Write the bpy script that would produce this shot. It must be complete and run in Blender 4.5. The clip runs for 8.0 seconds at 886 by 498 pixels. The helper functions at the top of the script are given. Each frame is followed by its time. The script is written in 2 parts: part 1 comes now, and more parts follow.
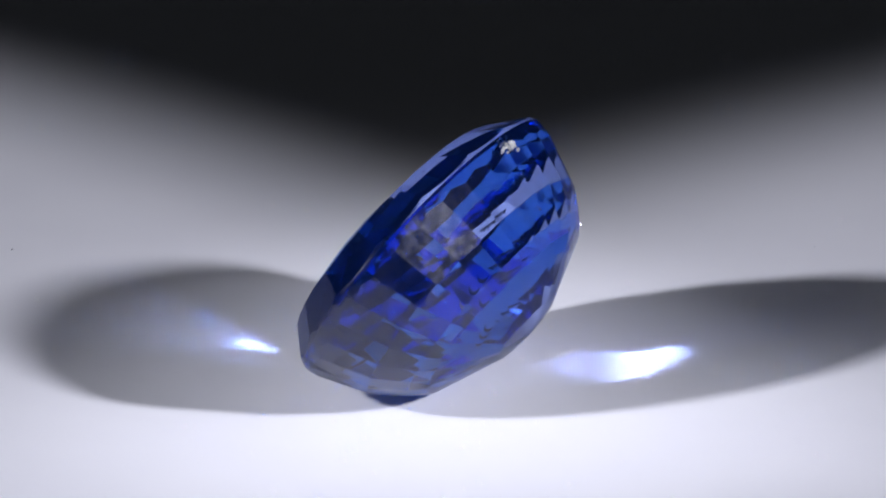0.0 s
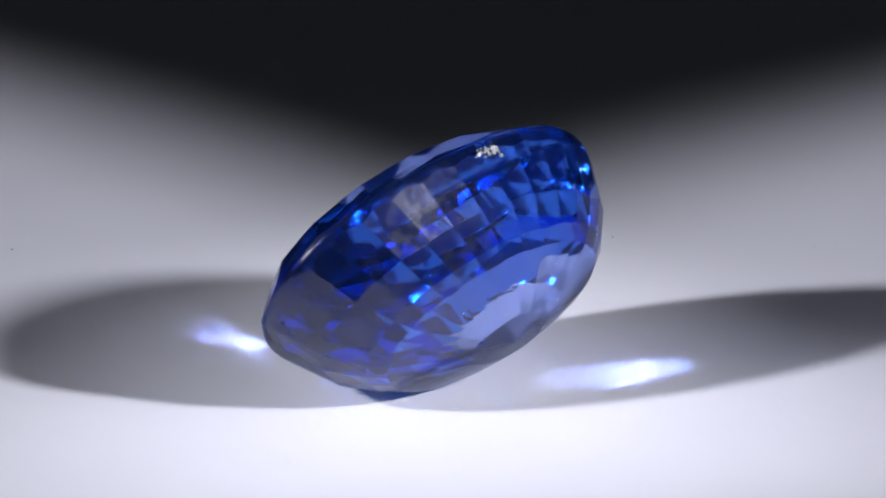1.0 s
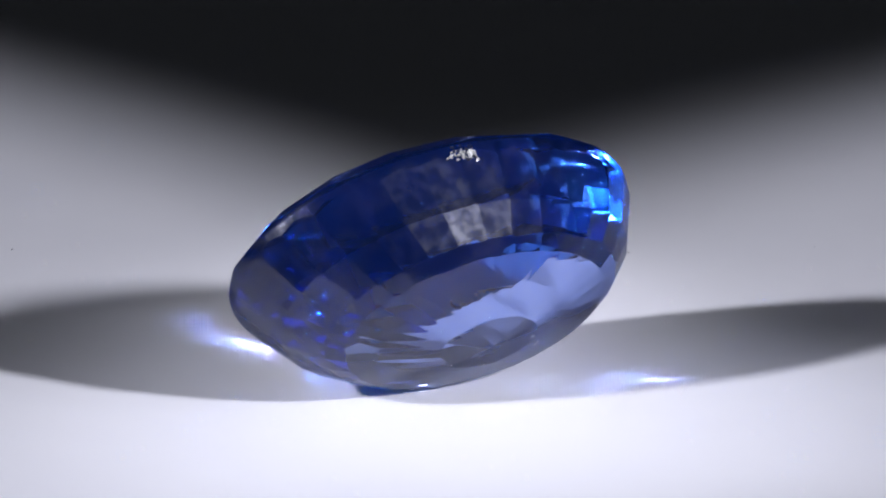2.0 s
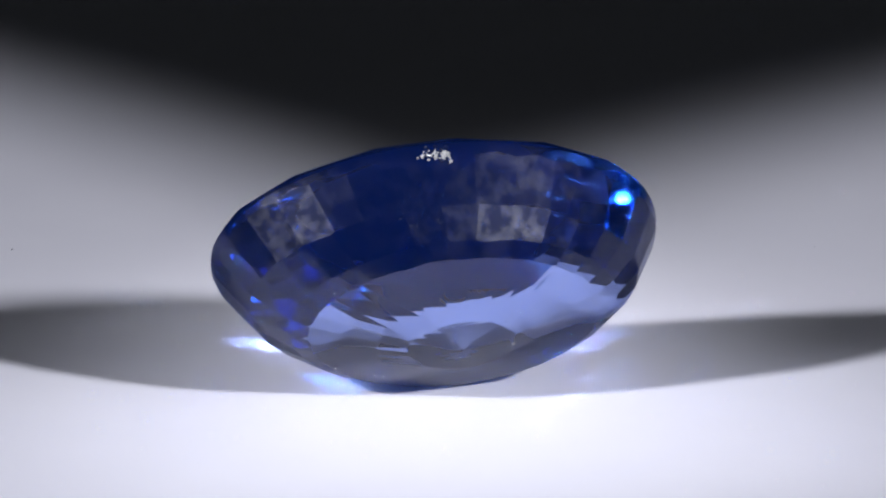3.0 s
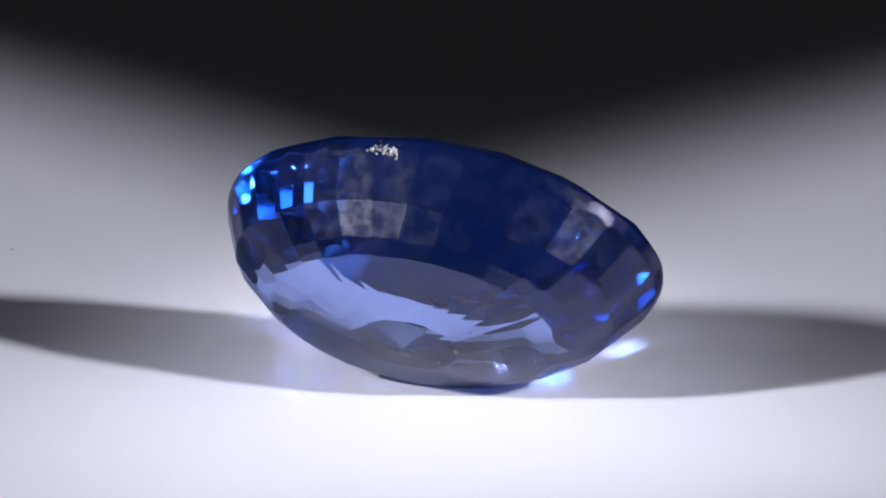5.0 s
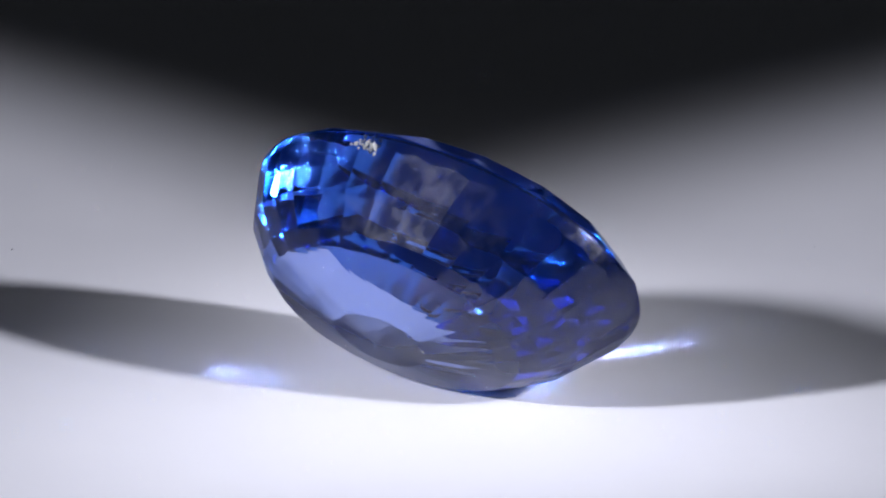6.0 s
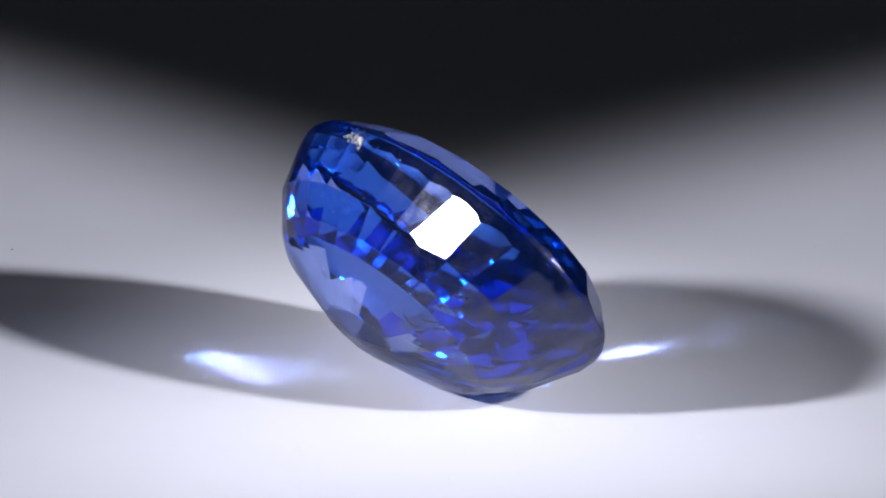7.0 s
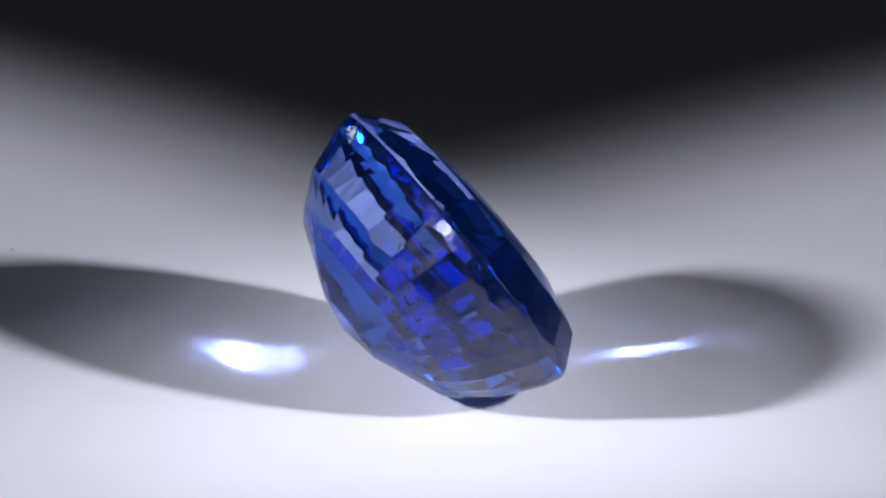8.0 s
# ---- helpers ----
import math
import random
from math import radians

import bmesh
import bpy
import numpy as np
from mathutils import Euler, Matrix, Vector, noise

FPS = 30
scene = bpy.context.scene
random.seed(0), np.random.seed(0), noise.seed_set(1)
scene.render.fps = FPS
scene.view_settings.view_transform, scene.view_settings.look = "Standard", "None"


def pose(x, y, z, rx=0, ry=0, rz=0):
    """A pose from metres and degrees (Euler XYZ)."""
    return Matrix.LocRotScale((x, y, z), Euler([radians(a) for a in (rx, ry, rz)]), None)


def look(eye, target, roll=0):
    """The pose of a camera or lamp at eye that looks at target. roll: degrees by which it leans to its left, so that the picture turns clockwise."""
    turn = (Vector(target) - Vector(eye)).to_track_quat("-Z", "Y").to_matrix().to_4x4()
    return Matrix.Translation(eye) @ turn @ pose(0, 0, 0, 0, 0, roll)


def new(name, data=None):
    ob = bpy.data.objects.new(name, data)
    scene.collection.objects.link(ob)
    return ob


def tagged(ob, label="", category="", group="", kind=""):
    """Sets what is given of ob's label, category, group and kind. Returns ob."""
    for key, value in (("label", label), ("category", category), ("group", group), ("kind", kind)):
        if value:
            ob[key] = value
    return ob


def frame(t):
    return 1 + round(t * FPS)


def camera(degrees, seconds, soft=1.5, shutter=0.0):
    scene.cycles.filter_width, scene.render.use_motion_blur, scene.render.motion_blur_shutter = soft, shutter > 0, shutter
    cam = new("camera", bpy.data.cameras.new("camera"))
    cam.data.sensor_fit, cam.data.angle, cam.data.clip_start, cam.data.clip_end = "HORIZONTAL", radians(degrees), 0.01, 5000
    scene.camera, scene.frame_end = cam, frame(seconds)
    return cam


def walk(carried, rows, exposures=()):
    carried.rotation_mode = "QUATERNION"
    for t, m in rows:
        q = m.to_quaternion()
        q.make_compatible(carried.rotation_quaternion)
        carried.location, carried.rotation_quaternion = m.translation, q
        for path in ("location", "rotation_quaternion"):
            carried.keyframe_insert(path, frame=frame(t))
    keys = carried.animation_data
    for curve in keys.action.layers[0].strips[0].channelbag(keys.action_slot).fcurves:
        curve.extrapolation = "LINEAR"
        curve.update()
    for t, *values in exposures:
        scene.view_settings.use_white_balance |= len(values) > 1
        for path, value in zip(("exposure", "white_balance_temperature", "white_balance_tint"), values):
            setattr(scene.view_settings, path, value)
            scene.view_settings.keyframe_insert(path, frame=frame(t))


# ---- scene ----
MM = 0.001

# ---- camera: a macro lens on a tripod, standing still ----
cam = camera(6.90, 8.0, soft=2.0)
PITCH = 15.56
AIM = Vector((0.080, 0.0, 3.121)) * MM
VIEW = Vector((0.0, math.cos(radians(PITCH)), -math.sin(radians(PITCH))))
EYE = AIM - VIEW * 0.160
walk(cam, [(0.0, look(EYE, AIM)), (8.0, look(EYE, AIM))])

# ---- light: a dark studio and two narrow spotlights, low on either side of the stone ----
world = bpy.data.worlds.new("studio_dark")
world.use_nodes = True
world.node_tree.nodes["Background"].inputs["Color"].default_value = (0.80, 0.86, 1.0, 1)
world.node_tree.nodes["Background"].inputs["Strength"].default_value = 0.020
scene.world = world


HEART = Vector((0, 0, 3.0)) * MM


def lamp_place(azimuth, elevation, distance):
    a, e = radians(azimuth), radians(elevation)
    return HEART + Vector((math.cos(a) * math.cos(e), math.sin(a) * math.cos(e), math.sin(e))) * distance


def spotlight(name, azimuth, elevation, distance, aim, watts, cone, blend, radius, color):
    data = bpy.data.lights.new(name, "SPOT")
    data.energy, data.spot_size, data.spot_blend = watts, radians(cone), blend
    data.shadow_soft_size, data.color = radius, color
    ob = new(name, data)
    ob.matrix_world = look(lamp_place(azimuth, elevation, distance), Vector(aim) * MM)
    return ob


def glow_disc(name, azimuth, elevation, distance, aim, watts, radius, spread, color):
    """An unseen disc lamp added near a spotlight, throwing its light the same narrow way."""
    data = bpy.data.lights.new(name, "AREA")
    data.shape, data.size, data.energy, data.color = "DISK", radius * 2, watts, color
    data.spread = radians(spread)
    ob = new(name, data)
    ob.matrix_world = look(lamp_place(azimuth, elevation, distance), Vector(aim) * MM)
    return ob


COOL = (0.865, 0.872, 1.02)
spotlight("spotlight", -37.7, 26.5, 0.100, (-32.5, 15.7, 0), 0.535, 21.0, 0.30, 0.0045, COOL)
spotlight("spotlight", -148.0, 27.4, 0.100, (30.5, 14.0, 0), 0.515, 20.3, 0.48, 0.0045, COOL)
# two unseen discs added so that more facets mirror a bright source
glow_disc("added_glow", -28.5, 29.5, 0.104, (-3.0, -5.0, 0), 0.00018, 0.0150, 18.0, COOL)
glow_disc("added_glow", -143.0, 35.0, 0.104, (3.0, -5.0, 0), 0.00020, 0.0120, 18.0, COOL)
scene.view_settings.exposure = 0.27
# sharp light patterns through the stone
scene.cycles.blur_glossy = 0.0
scene.cycles.sample_clamp_indirect = 0.0
scene.cycles.use_guiding = True
scene.cycles.caustics_refractive = scene.cycles.caustics_reflective = True


# ---- materials ----
def material(name):
    m = bpy.data.materials.new(name)
    m.use_nodes = True
    return m, m.node_tree.nodes, m.node_tree.links, m.node_tree.nodes["Principled BSDF"]


def paper_white():
    m, nodes, links, bsdf = material("white_card")
    co = nodes.new("ShaderNodeTexCoord")
    fine, wide, ramp, bump = (nodes.new(k) for k in ("ShaderNodeTexNoise", "ShaderNodeTexNoise", "ShaderNodeMix", "ShaderNodeBump"))
    fine.inputs["Scale"].default_value, fine.inputs["Detail"].default_value = 9000, 4
    wide.inputs["Scale"].default_value, wide.inputs["Detail"].default_value = 260, 3
    ramp.data_type = "RGBA"
    ramp.inputs["A"].default_value, ramp.inputs["B"].default_value = (0.78, 0.78, 0.80, 1), (0.83, 0.83, 0.84, 1)
    links.new(co.outputs["Object"], fine.inputs["Vector"])
    links.new(co.outputs["Object"], wide.inputs["Vector"])
    links.new(wide.outputs["Fac"], ramp.inputs["Factor"])
    links.new(ramp.outputs["Result"], bsdf.inputs["Base Color"])
    bump.inputs["Strength"].default_value, bump.inputs["Distance"].default_value = 0.08, 0.00002
    links.new(fine.outputs["Fac"], bump.inputs["Height"])
    links.new(bump.outputs["Normal"], bsdf.inputs["Normal"])
    bsdf.inputs["Roughness"].default_value = 0.75
    bsdf.inputs["Specular IOR Level"].default_value = 0.25
    return m


def wall_paint():
    m, nodes, links, bsdf = material("black_studio_paint")
    n, ramp = nodes.new("ShaderNodeTexNoise"), nodes.new("ShaderNodeMix")
    n.inputs["Scale"].default_value = 6
    ramp.data_type = "RGBA"
    ramp.inputs["A"].default_value, ramp.inputs["B"].default_value = (0.018, 0.018, 0.020, 1), (0.028, 0.028, 0.031, 1)
    links.new(n.outputs["Fac"], ramp.inputs["Factor"])
    links.new(ramp.outputs["Result"], bsdf.inputs["Base Color"])
    bsdf.inputs["Roughness"].default_value = 0.9
    return m


def sapphire_blue():
    m, nodes, links, bsdf = material("sapphire")
    nodes.remove(bsdf)

    def mixed(fac, one, two):
        mix = nodes.new("ShaderNodeMixShader")
        if isinstance(fac, float):
            mix.inputs["Fac"].default_value = fac
        else:
            links.new(fac, mix.inputs["Fac"])
        links.new(one, mix.inputs[1])
        links.new(two, mix.inputs[2])
        return mix.outputs["Shader"]

    def gloss(color, roughness):
        g = nodes.new("ShaderNodeBsdfGlossy")
        g.inputs["Color"].default_value, g.inputs["Roughness"].default_value = color, roughness
        return g.outputs["BSDF"]

    inside, fresnel, silk, tint = (nodes.new(k) for k in ("ShaderNodeBsdfRefraction", "ShaderNodeFresnel", "ShaderNodeBsdfDiffuse", "ShaderNodeValToRGB"))
    inside.inputs["Color"].default_value = (0.61, 0.70, 1.0, 1)
    inside.inputs["Roughness"].default_value, inside.inputs["IOR"].default_value = 0.03, 1.77
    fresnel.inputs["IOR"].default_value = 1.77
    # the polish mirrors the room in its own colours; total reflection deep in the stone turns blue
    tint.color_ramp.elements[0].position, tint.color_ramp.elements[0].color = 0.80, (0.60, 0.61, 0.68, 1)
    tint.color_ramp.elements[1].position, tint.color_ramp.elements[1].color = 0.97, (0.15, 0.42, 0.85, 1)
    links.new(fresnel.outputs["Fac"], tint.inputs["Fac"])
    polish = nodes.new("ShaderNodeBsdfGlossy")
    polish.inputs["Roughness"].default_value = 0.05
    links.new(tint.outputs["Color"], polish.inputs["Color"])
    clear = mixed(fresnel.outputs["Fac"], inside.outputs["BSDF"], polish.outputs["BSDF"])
    # milky blue glow of the fine needles in the crystal
    silk.inputs["Color"].default_value = (0.006, 0.095, 0.64, 1)
    body = mixed(0.026, clear, silk.outputs["BSDF"])
    # a faint smeared film on the polish
    co, n, ramp = nodes.new("ShaderNodeTexCoord"), nodes.new("ShaderNodeTexNoise"), nodes.new("ShaderNodeMapRange")
    n.inputs["Scale"].default_value, n.inputs["Detail"].default_value, n.inputs["Roughness"].default_value = 2600, 6, 0.6
    links.new(co.outputs["Object"], n.inputs["Vector"])
    links.new(n.outputs["Fac"], ramp.inputs["Value"])
    ramp.inputs["From Min"].default_value, ramp.inputs["From Max"].default_value = 0.44, 0.68
    ramp.inputs["To Min"].default_value, ramp.inputs["To Max"].default_value = 0.006, 0.028
    film = mixed(0.55, gloss((0.95, 0.95, 1.0, 1), 0.24), gloss((0.92, 0.93, 1.0, 1), 0.38))
    links.new(mixed(ramp.outputs["Result"], body, film), nodes["Material Output"].inputs["Surface"])
    return m


def inclusion_white():
    m, nodes, links, bsdf = material("pale_inclusion")
    co, n, ramp = nodes.new("ShaderNodeTexCoord"), nodes.new("ShaderNodeTexNoise"), nodes.new("ShaderNodeMix")
    n.inputs["Scale"].default_value, n.inputs["Detail"].default_value = 9000, 3
    ramp.data_type = "RGBA"
    ramp.inputs["A"].default_value, ramp.inputs["B"].default_value = (0.14, 0.15, 0.16, 1), (0.58, 0.58, 0.54, 1)
    links.new(co.outputs["Object"], n.inputs["Vector"])
    links.new(n.outputs["Fac"], ramp.inputs["Factor"])
    links.new(ramp.outputs["Result"], bsdf.inputs["Base Color"])
    bsdf.inputs["Roughness"].default_value = 0.32
    bsdf.inputs["Transmission Weight"].default_value = 0.25
    return m


def scratch_grey():
    m, nodes, links, bsdf = material("scratch_edge")
    bsdf.inputs["Base Color"].default_value = (0.13, 0.15, 0.20, 1)
    bsdf.inputs["Roughness"].default_value = 0.5
    return m


def dust_grey():
    m, nodes, links, bsdf = material("dust")
    bsdf.inputs["Base Color"].default_value = (0.22, 0.22, 0.23, 1)
    bsdf.inputs["Roughness"].default_value = 0.9
    return m


def flake_silver():
    m, nodes, links, bsdf = material("silvery_flake")
    bsdf.inputs["Base Color"].default_value = (0.80, 0.86, 0.95, 1)
    bsdf.inputs["Metallic"].default_value, bsdf.inputs["Roughness"].default_value = 0.9, 0.22
    return m


def pit_dark():
    m, nodes, links, bsdf = material("dark_pit")
    bsdf.inputs["Base Color"].default_value = (0.02, 0.02, 0.03, 1)
    bsdf.inputs["Roughness"].default_value = 0.35
    return m


WHITE, BLACK, BLUE, PALE = paper_white(), wall_paint(), sapphire_blue(), inclusion_white()
DARK, GREY, FLAKE, SCRATCH = pit_dark(), dust_grey(), flake_silver(), scratch_grey()


# ---- building ----
def mesh_of(bm, name, mat):
    me = bpy.data.meshes.new(name)
    bm.to_mesh(me)
    bm.free()
    me.materials.append(mat)
    return me


def part(name, bm, mat, parent, label=""):
    ob = new(name, mesh_of(bm, name, mat))
    ob.parent = parent
    return tagged(ob, label)


def slab(name, size, m, mat, bevel=0.0, label="", category="", kind="structure"):
    bm = bmesh.new()
    bmesh.ops.create_cube(bm, size=1.0, matrix=Matrix.Diagonal((*size, 1)))
    if bevel:
        bmesh.ops.bevel(bm, geom=bm.edges[:], offset=bevel, segments=3, profile=0.5, affect="EDGES")
    ob = new(name, mesh_of(bm, name, mat))
    ob.matrix_world = m
    return tagged(ob, label, category, "", kind)


# ---- the studio ----
slab("tabletop", (0.90, 0.90, 0.02), pose(0, 0, -0.01), WHITE, 0.002, "smooth matte white card table surface", "table surface")
for name, size, m in (("wall_north", (0.94, 0.02, 0.55), pose(0, 0.462, 0.255)), ("wall_south", (0.94, 0.02, 0.55), pose(0, -0.462, 0.255)),
                      ("wall_east", (0.02, 0.90, 0.55), pose(0.462, 0, 0.255)), ("wall_west", (0.02, 0.90, 0.55), pose(-0.462, 0, 0.255))):
    slab(name, size, m, BLACK, label="plain black screen round the table", category="wall")

# ---- the stone: an oval step-cut sapphire, ground facet by facet out of a block ----
LONG, SHORT = 5.0, 3.373
# each tier of facets runs from one oval to the next: size, height and offset of the first, of the second, number of facets, turn
CROWN = [(1.0, 0.07, 0.0, 0.797, 0.795, 0.15, 16, 0.5), (0.797, 0.795, 0.15, 0.447, 1.085, 0.40, 16, 0.0)]
# the thin girdle is polished round
GIRDLE = [(0.9965, 0.100, 0.0, 1.0, 0.035, 0.0, 64, 0.0), (1.0, 0.035, 0.0, 1.0, -0.035, 0.0, 64, 0.0), (1.0, -0.035, 0.0, 0.9965, -0.10, 0.0, 64, 0.0)]
PAVILION = [(1.008, -0.07, 0.0, 0.872, -1.302, 0.0, 32, -0.30), (0.878, -1.302, 0.0, 0.733, -1.981, 0.0, 32, -0.30),
            (0.733, -1.981, 0.0, 0.650, -2.249, 0.0, 32, -0.30), (0.650, -2.249, 0.0, 0.24, -2.866, 0.0, 32, -0.30),
            (0.24, -2.866, 0.0, 0.02, -3.0, 0.0, 16, 0.0)]
# the steep upper tier was cut a little askew, and two of its facets are turned by some degrees
ASKEW = -0.036
TURNED = {20: 1.7, 28: -3.4}
TABLE = (Vector((0, 0, 1.08)), Vector((0, -0.018, 1)))


def facet_planes(tiers, wobble):
    rng = random.Random(7)
    for row, (s0, z0, y0, s1, z1, y1, count, shift) in enumerate(tiers):
        for k in range(count):
            a = 2 * math.pi * (k + shift) / count
            c, s = math.cos(a), math.sin(a)
            top = Vector((LONG * s0 * c, SHORT * s0 * s + y0, z0))
            low = Vector((LONG * s1 * c, SHORT * s1 * s + y1, z1))
            n = Vector((-LONG * s, SHORT * c, 0)).cross(low - top).normalized()
            mid = (top + low) / 2
            if n.dot(mid) < 0:
                n = -n
            jog = Vector((rng.gauss(0, wobble), rng.gauss(0, wobble), rng.gauss(0, wobble)))
            n = (n + jog * (0.5 if tiers is PAVILION and row == 0 else 1.0)).normalized()
            if tiers is PAVILION and row == 0:
                n.z += ASKEW * c
                n = Matrix.Rotation(radians(TURNED.get(k, 0.0)), 3, "Z") @ n.normalized()
            yield mid * MM, n


def cut_stone():
    bm = bmesh.new()
    bmesh.ops.create_cube(bm, size=0.014)
    planes = [(TABLE[0] * MM, TABLE[1].normalized())]
    planes += list(facet_planes(CROWN, 0.005)) + list(facet_planes(GIRDLE, 0.0)) + list(facet_planes(PAVILION, 0.004))
    for co, n in planes:
        geom = bm.verts[:] + bm.edges[:] + bm.faces[:]
        cut = bmesh.ops.bisect_plane(bm, geom=geom, dist=1e-7, plane_co=co, plane_no=n, clear_outer=True)["geom_cut"]
        rim = [e for e in cut if isinstance(e, bmesh.types.BMEdge)]
        if len(rim) > 2:
            bmesh.ops.contextual_create(bm, geom=rim)
    # slightly worn edges between the facets
    bmesh.ops.remove_doubles(bm, verts=bm.verts[:], dist=2e-6)
    bmesh.ops.bevel(bm, geom=bm.edges[:], offset=0.008 * MM, segments=1, profile=0.5, affect="EDGES", clamp_overlap=True)
    bmesh.ops.recalc_face_normals(bm, faces=bm.faces[:])
    return bm


def only(bm, keep):
    out = bm.copy()
    bmesh.ops.delete(out, geom=[f for f in out.faces if not keep(f)], context="FACES")
    return out


TILT, ROLL, SPIN = 54.7, 0.5, 1.35
LEAN = pose(0, 0, 0, -TILT) @ pose(0, 0, 0, 0, ROLL) @ pose(0, 0, 0, 0, 0, SPIN)


def grains(count, center, spread, size, stretch, seed):
    """Small crystals strewn round a place in the stone."""
    rng = random.Random(seed)
    bm = bmesh.new()
    for _ in range(count):
        p = Vector([c + rng.gauss(0, 1) * w for c, w in zip(center, spread)]) * MM
        r = size * rng.uniform(0.4, 1.0) * MM
        turn = Euler((rng.uniform(-0.4, 0.4), rng.uniform(-0.5, 0.5), rng.uniform(-0.5, 0.5))).to_matrix().to_4x4()
        made = bmesh.ops.create_icosphere(bm, subdivisions=1, radius=r, matrix=Matrix.Translation(p) @ turn @ Matrix.Diagonal((stretch * rng.uniform(0.5, 1.2), 1, 0.6, 1)))
        for v in made["verts"]:
            v.co += Vector([rng.gauss(0, 0.16) for _ in range(3)]) * r
    return bm


def scratches(count, across, down, length, seed):
    """Short shallow marks lying on the facets of one long flank."""
    rng = random.Random(seed)
    bm = bmesh.new()
    for _ in range(count):
        u, w = rng.uniform(*across), rng.uniform(*down)
        if w > -1.30:
            size = 1.0 + (w + 0.07) * 0.138 / 1.232
        elif w > -1.98:
            size = 0.885 + (w + 1.302) * 0.147 / 0.679
        else:
            size = 0.738 + (w + 1.981) * 0.088 / 0.268
        size *= 0.998
        v = -SHORT * size * math.sqrt(max(0.0, 1 - (u / (LONG * size)) ** 2))
        long = length * rng.uniform(0.4, 1.2)
        thin = min(0.0045, length * 0.5) * rng.uniform(0.6, 1.2)
        slope = math.atan2(-u * SHORT ** 2, v * LONG ** 2)
        m = Matrix.Translation(Vector((u, v, w)) * MM) @ pose(0, 0, 0, rng.uniform(-10, 10), rng.uniform(-14, 14), math.degrees(slope))
        bmesh.ops.create_icosphere(bm, subdivisions=1, radius=MM, matrix=m @ Matrix.Diagonal((long, thin, thin, 1)))
    return bm


def flakes(count, us, vs, ws, size, seed):
    """Thin bright platelets at all angles inside the stone."""
    rng = random.Random(seed)
    bm = bmesh.new()
    for _ in range(count):
        p = Vector([rng.uniform(*r) for r in (us, vs, ws)]) * MM
        turn = Euler([rng.uniform(0, 6.28) for _ in range(3)]).to_matrix().to_4x4()
        r = size * rng.uniform(0.4, 1.0) * MM
        bmesh.ops.create_cone(bm, cap_ends=True, segments=7, radius1=r, radius2=r * 0.9, depth=r * 0.12,
                              matrix=Matrix.Translation(p) @ turn @ Matrix.Diagonal((1, rng.uniform(0.25, 0.7), 1, 1)))
    return bm


RISE = Vector((0, -0.78, 0.62))


def curl(center, radius, thick, start, end):
    """A fine curved crack, as a thin bent thread."""
    bm = bmesh.new()
    rings = []
    for k in range(15):
        a = start + (end - start) * k / 14
        w = thick * math.sin(math.pi * (k + 0.6) / 15.2)
        mid = Vector(center) + Vector((math.cos(a) * radius, 0, 0)) + RISE * (math.sin(a) * radius * 0.7)
        out = Vector((math.cos(a), 0, 0)) + RISE * math.sin(a)
        rings.append([bm.verts.new((mid + out * math.cos(b) * w + Vector((0, 0.62, 0.78)) * (math.sin(b) * w * 0.3)) * MM) for b in (0, 1.57, 3.14, 4.71)])
    for one, two in zip(rings, rings[1:]):
        for i in range(4):
            bm.faces.new((one[i], one[(i + 1) % 4], two[(i + 1) % 4], two[i]))
    bm.faces.new(rings[0][::-1])
    bm.faces.new(rings[-1])
    bmesh.ops.recalc_face_normals(bm, faces=bm.faces[:])
    return bm


def ragged_crack(start, end, hang, seed):
    """A thin upright flake of broken edge, straight above and torn below."""
    rng = random.Random(seed)
    bm = bmesh.new()
    rows = []
    for k in range(31):
        f = k / 30
        p = Vector(start).lerp(Vector(end), f) + RISE * rng.gauss(0, 0.010)
        deep = hang * rng.choice((0.12, 0.2, 0.35, 0.6, 1.0)) * (1 - 0.5 * abs(2 * f - 1))
        rows.append([bm.verts.new((p + Vector((0, 0.62, 0.78)) * y - RISE * z) * MM) for y, z in ((-0.006, 0), (0.006, 0), (0.006, deep), (-0.006, deep))])
    for one, two in zip(rows, rows[1:]):
        for i in range(4):
            bm.faces.new((one[i], one[(i + 1) % 4], two[(i + 1) % 4], two[i]))
    bm.faces.new(rows[0][::-1])
    bm.faces.new(rows[-1])
    bmesh.ops.recalc_face_normals(bm, faces=bm.faces[:])
    return bm


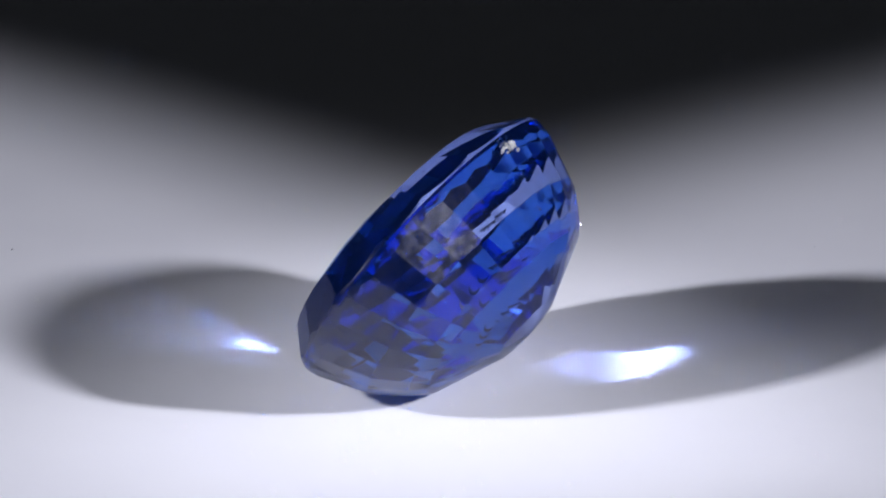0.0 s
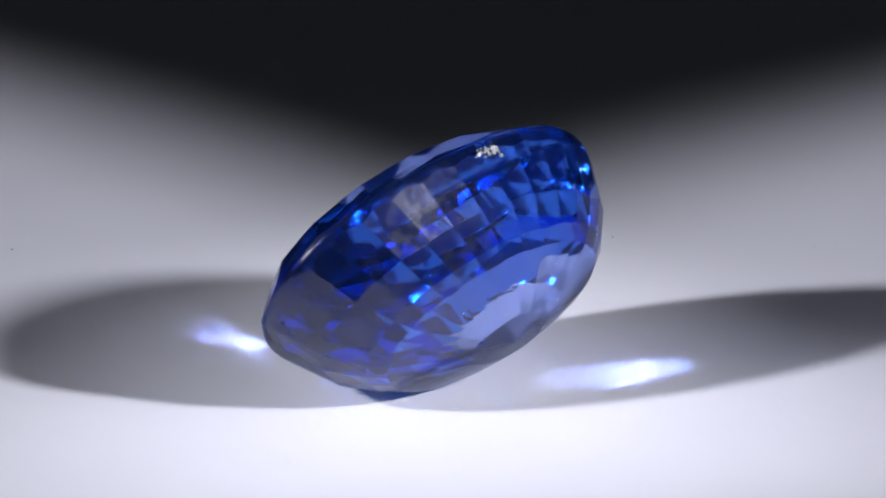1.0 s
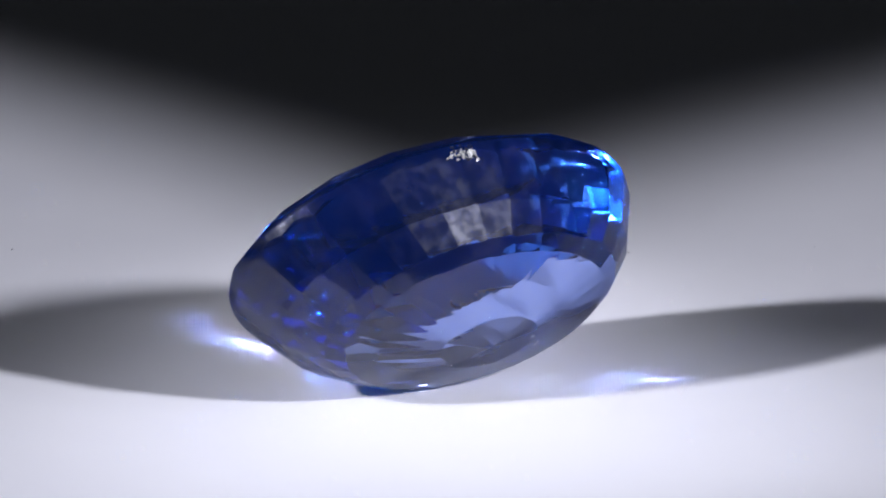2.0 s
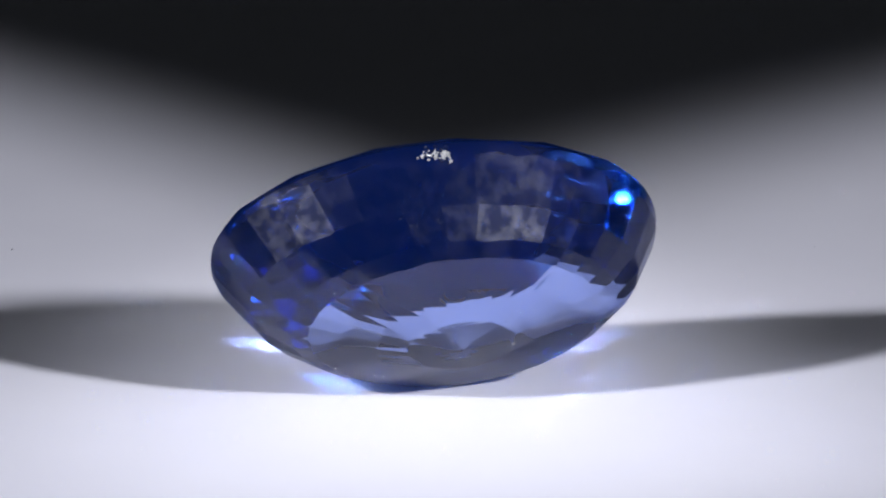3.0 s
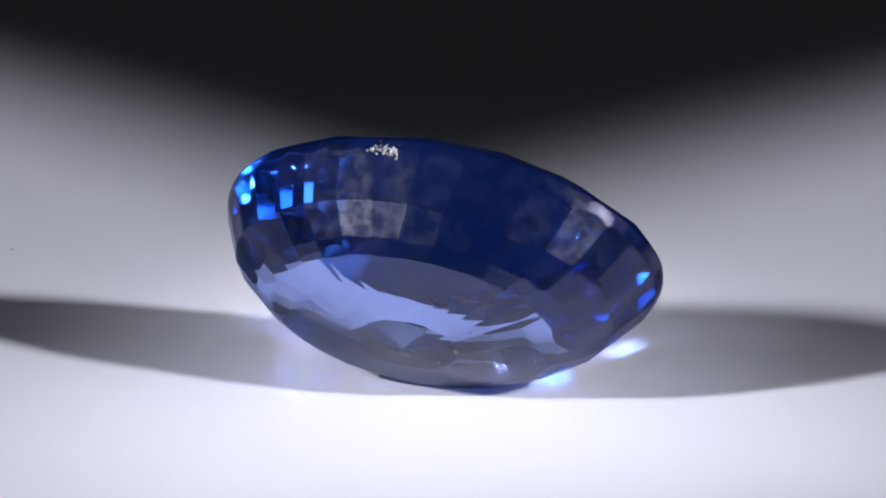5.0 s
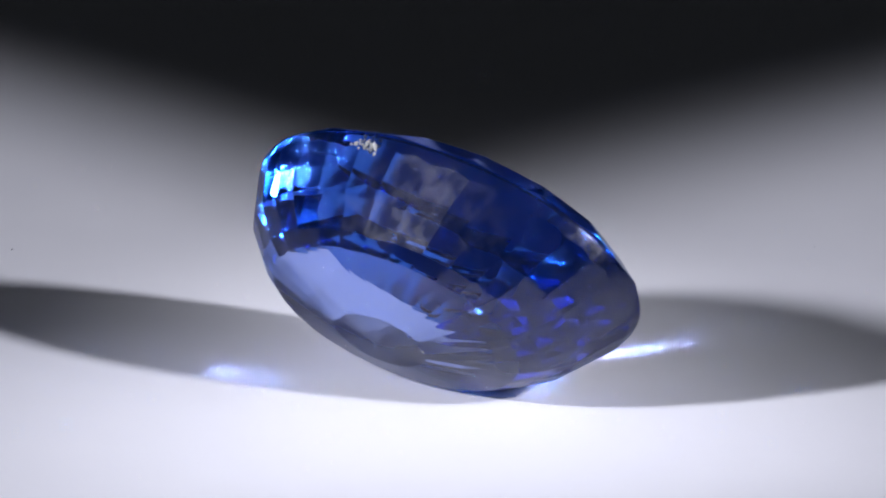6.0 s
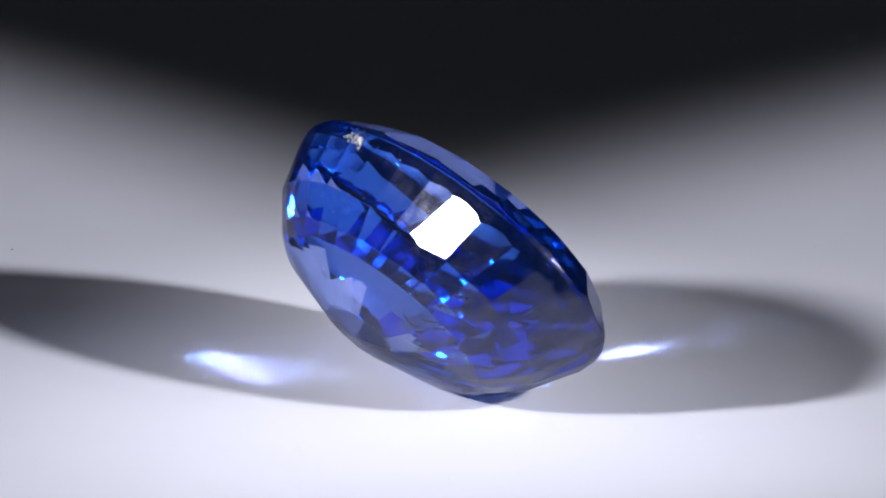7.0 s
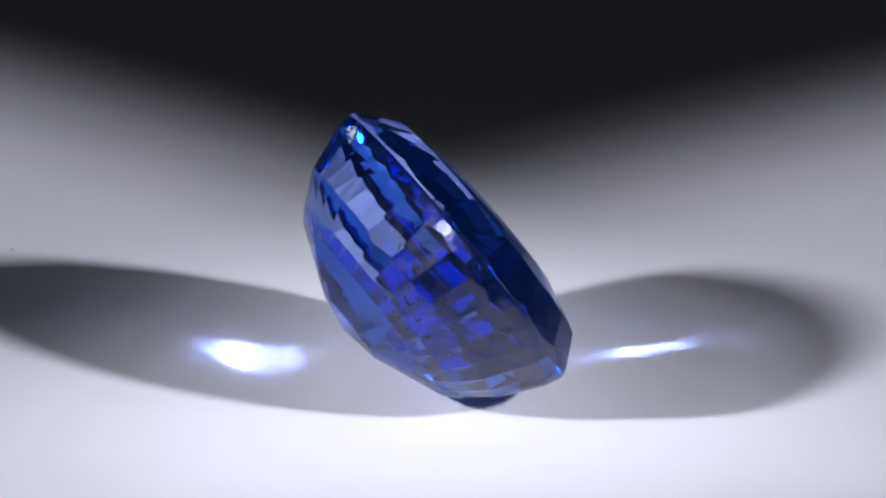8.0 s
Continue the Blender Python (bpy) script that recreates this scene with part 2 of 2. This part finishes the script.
def sapphire():
    stone = tagged(new("sapphire"), "deep blue oval faceted sapphire resting tilted on white card", "gemstone")
    bm = cut_stone()
    lift = -min((LEAN @ v.co).z for v in bm.verts)
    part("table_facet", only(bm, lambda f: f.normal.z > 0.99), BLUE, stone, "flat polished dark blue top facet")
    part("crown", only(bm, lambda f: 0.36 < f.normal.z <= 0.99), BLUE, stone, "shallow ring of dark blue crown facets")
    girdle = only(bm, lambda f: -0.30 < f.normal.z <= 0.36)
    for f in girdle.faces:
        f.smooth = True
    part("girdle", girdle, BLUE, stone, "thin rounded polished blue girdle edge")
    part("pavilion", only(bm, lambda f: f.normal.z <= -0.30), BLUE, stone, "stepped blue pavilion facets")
    bm.free()
    part("crystal_inclusion", grains(3, (-0.45, -3.27, -0.26), (0.04, 0.006, 0.03), 0.19, 1.0, 3), PALE, stone, "round pale crystal breaking the surface under the girdle")
    part("crystal_inclusion", grains(46, (-0.62, -3.275, -0.21), (0.17, 0.010, 0.085), 0.075, 1.0, 13), PALE, stone, "cluster of small pale crystals breaking the surface under the girdle")
    part("scratch", scratches(16, (-1.7, 0.4), (-1.75, -0.45), 0.055, 4), SCRATCH, stone, "fine pale scratches on the steep facets")
    part("scratch", scratches(12, (0.5, 1.7), (-1.5, -0.35), 0.04, 5), SCRATCH, stone, "fine pale scratches on the steep facets")
    part("dust_grain", scratches(28, (-4.2, 4.2), (-2.3, -0.1), 0.014, 9), PALE, stone, "fine pale dust grains stuck to the facets")
    part("feather_inclusion", curl((0.22, 0.60, -0.07), 0.22, 0.045, 2.7, 6.0), DARK, stone, "small curved dark crack inside the stone")
    part("feather_inclusion", ragged_crack((0.44, 0.53, -0.01), (1.20, 0.52, 0.0), 0.14, 31), DARK, stone, "torn dark line of a crack inside the stone")
    part("flake_inclusion", flakes(26, (-1.2, 1.9), (-2.5, -0.9), (-1.1, 0.2), 0.040, 21), FLAKE, stone, "scattered silvery flakes inside the stone")
    part("flake_inclusion", flakes(30, (-4.0, 4.0), (-1.6, 1.2), (-2.0, 0.3), 0.035, 22), FLAKE, stone, "scattered silvery flakes inside the stone")
    part("surface_pit", grains(4, (1.0, 0.03, -2.87), (0.05, 0.03, 0.006), 0.075, 1.2, 6), DARK, stone, "tiny dark pit on the lower facets")
    part("surface_chip", grains(3, (1.13, 0.03, -2.865), (0.03, 0.03, 0.004), 0.045, 1.0, 8), PALE, stone, "tiny pale chip beside the pit")
    return stone, lift


STONE, LIFT = sapphire()


# ---- specks put on the card in place of dust on the camera sensor ----
def dust(x, y, size, seed):
    bm = grains(1, (0, 0, 0), (0, 0, 0), size, 1.3, seed)
    low = min(v.co.z for v in bm.verts)
    ob = new("sensor_dust_speck", mesh_of(bm, "sensor_dust_speck", GREY))
    ob.location = (x * MM, y * MM, -low)
    return tagged(ob, "tiny dark speck put on the white card for dust on the camera sensor", "dust", "dust specks on the card")


dust(-9.98, 11.1, 0.034, 11)
dust(8.76, 11.35, 0.034, 12)


# ---- what moves: the stone turns on the spot ----
def motions():
    base = pose(-0.017 * MM, 0.319 * MM, LIFT) @ LEAN
    rows = []
    for k in range(17):
        t = 0.5 * k
        rows.append((t, pose(0, 0, 0, 0, 0, -17.88 * (t - 3.858)) @ base))
    walk(STONE, rows)


motions()
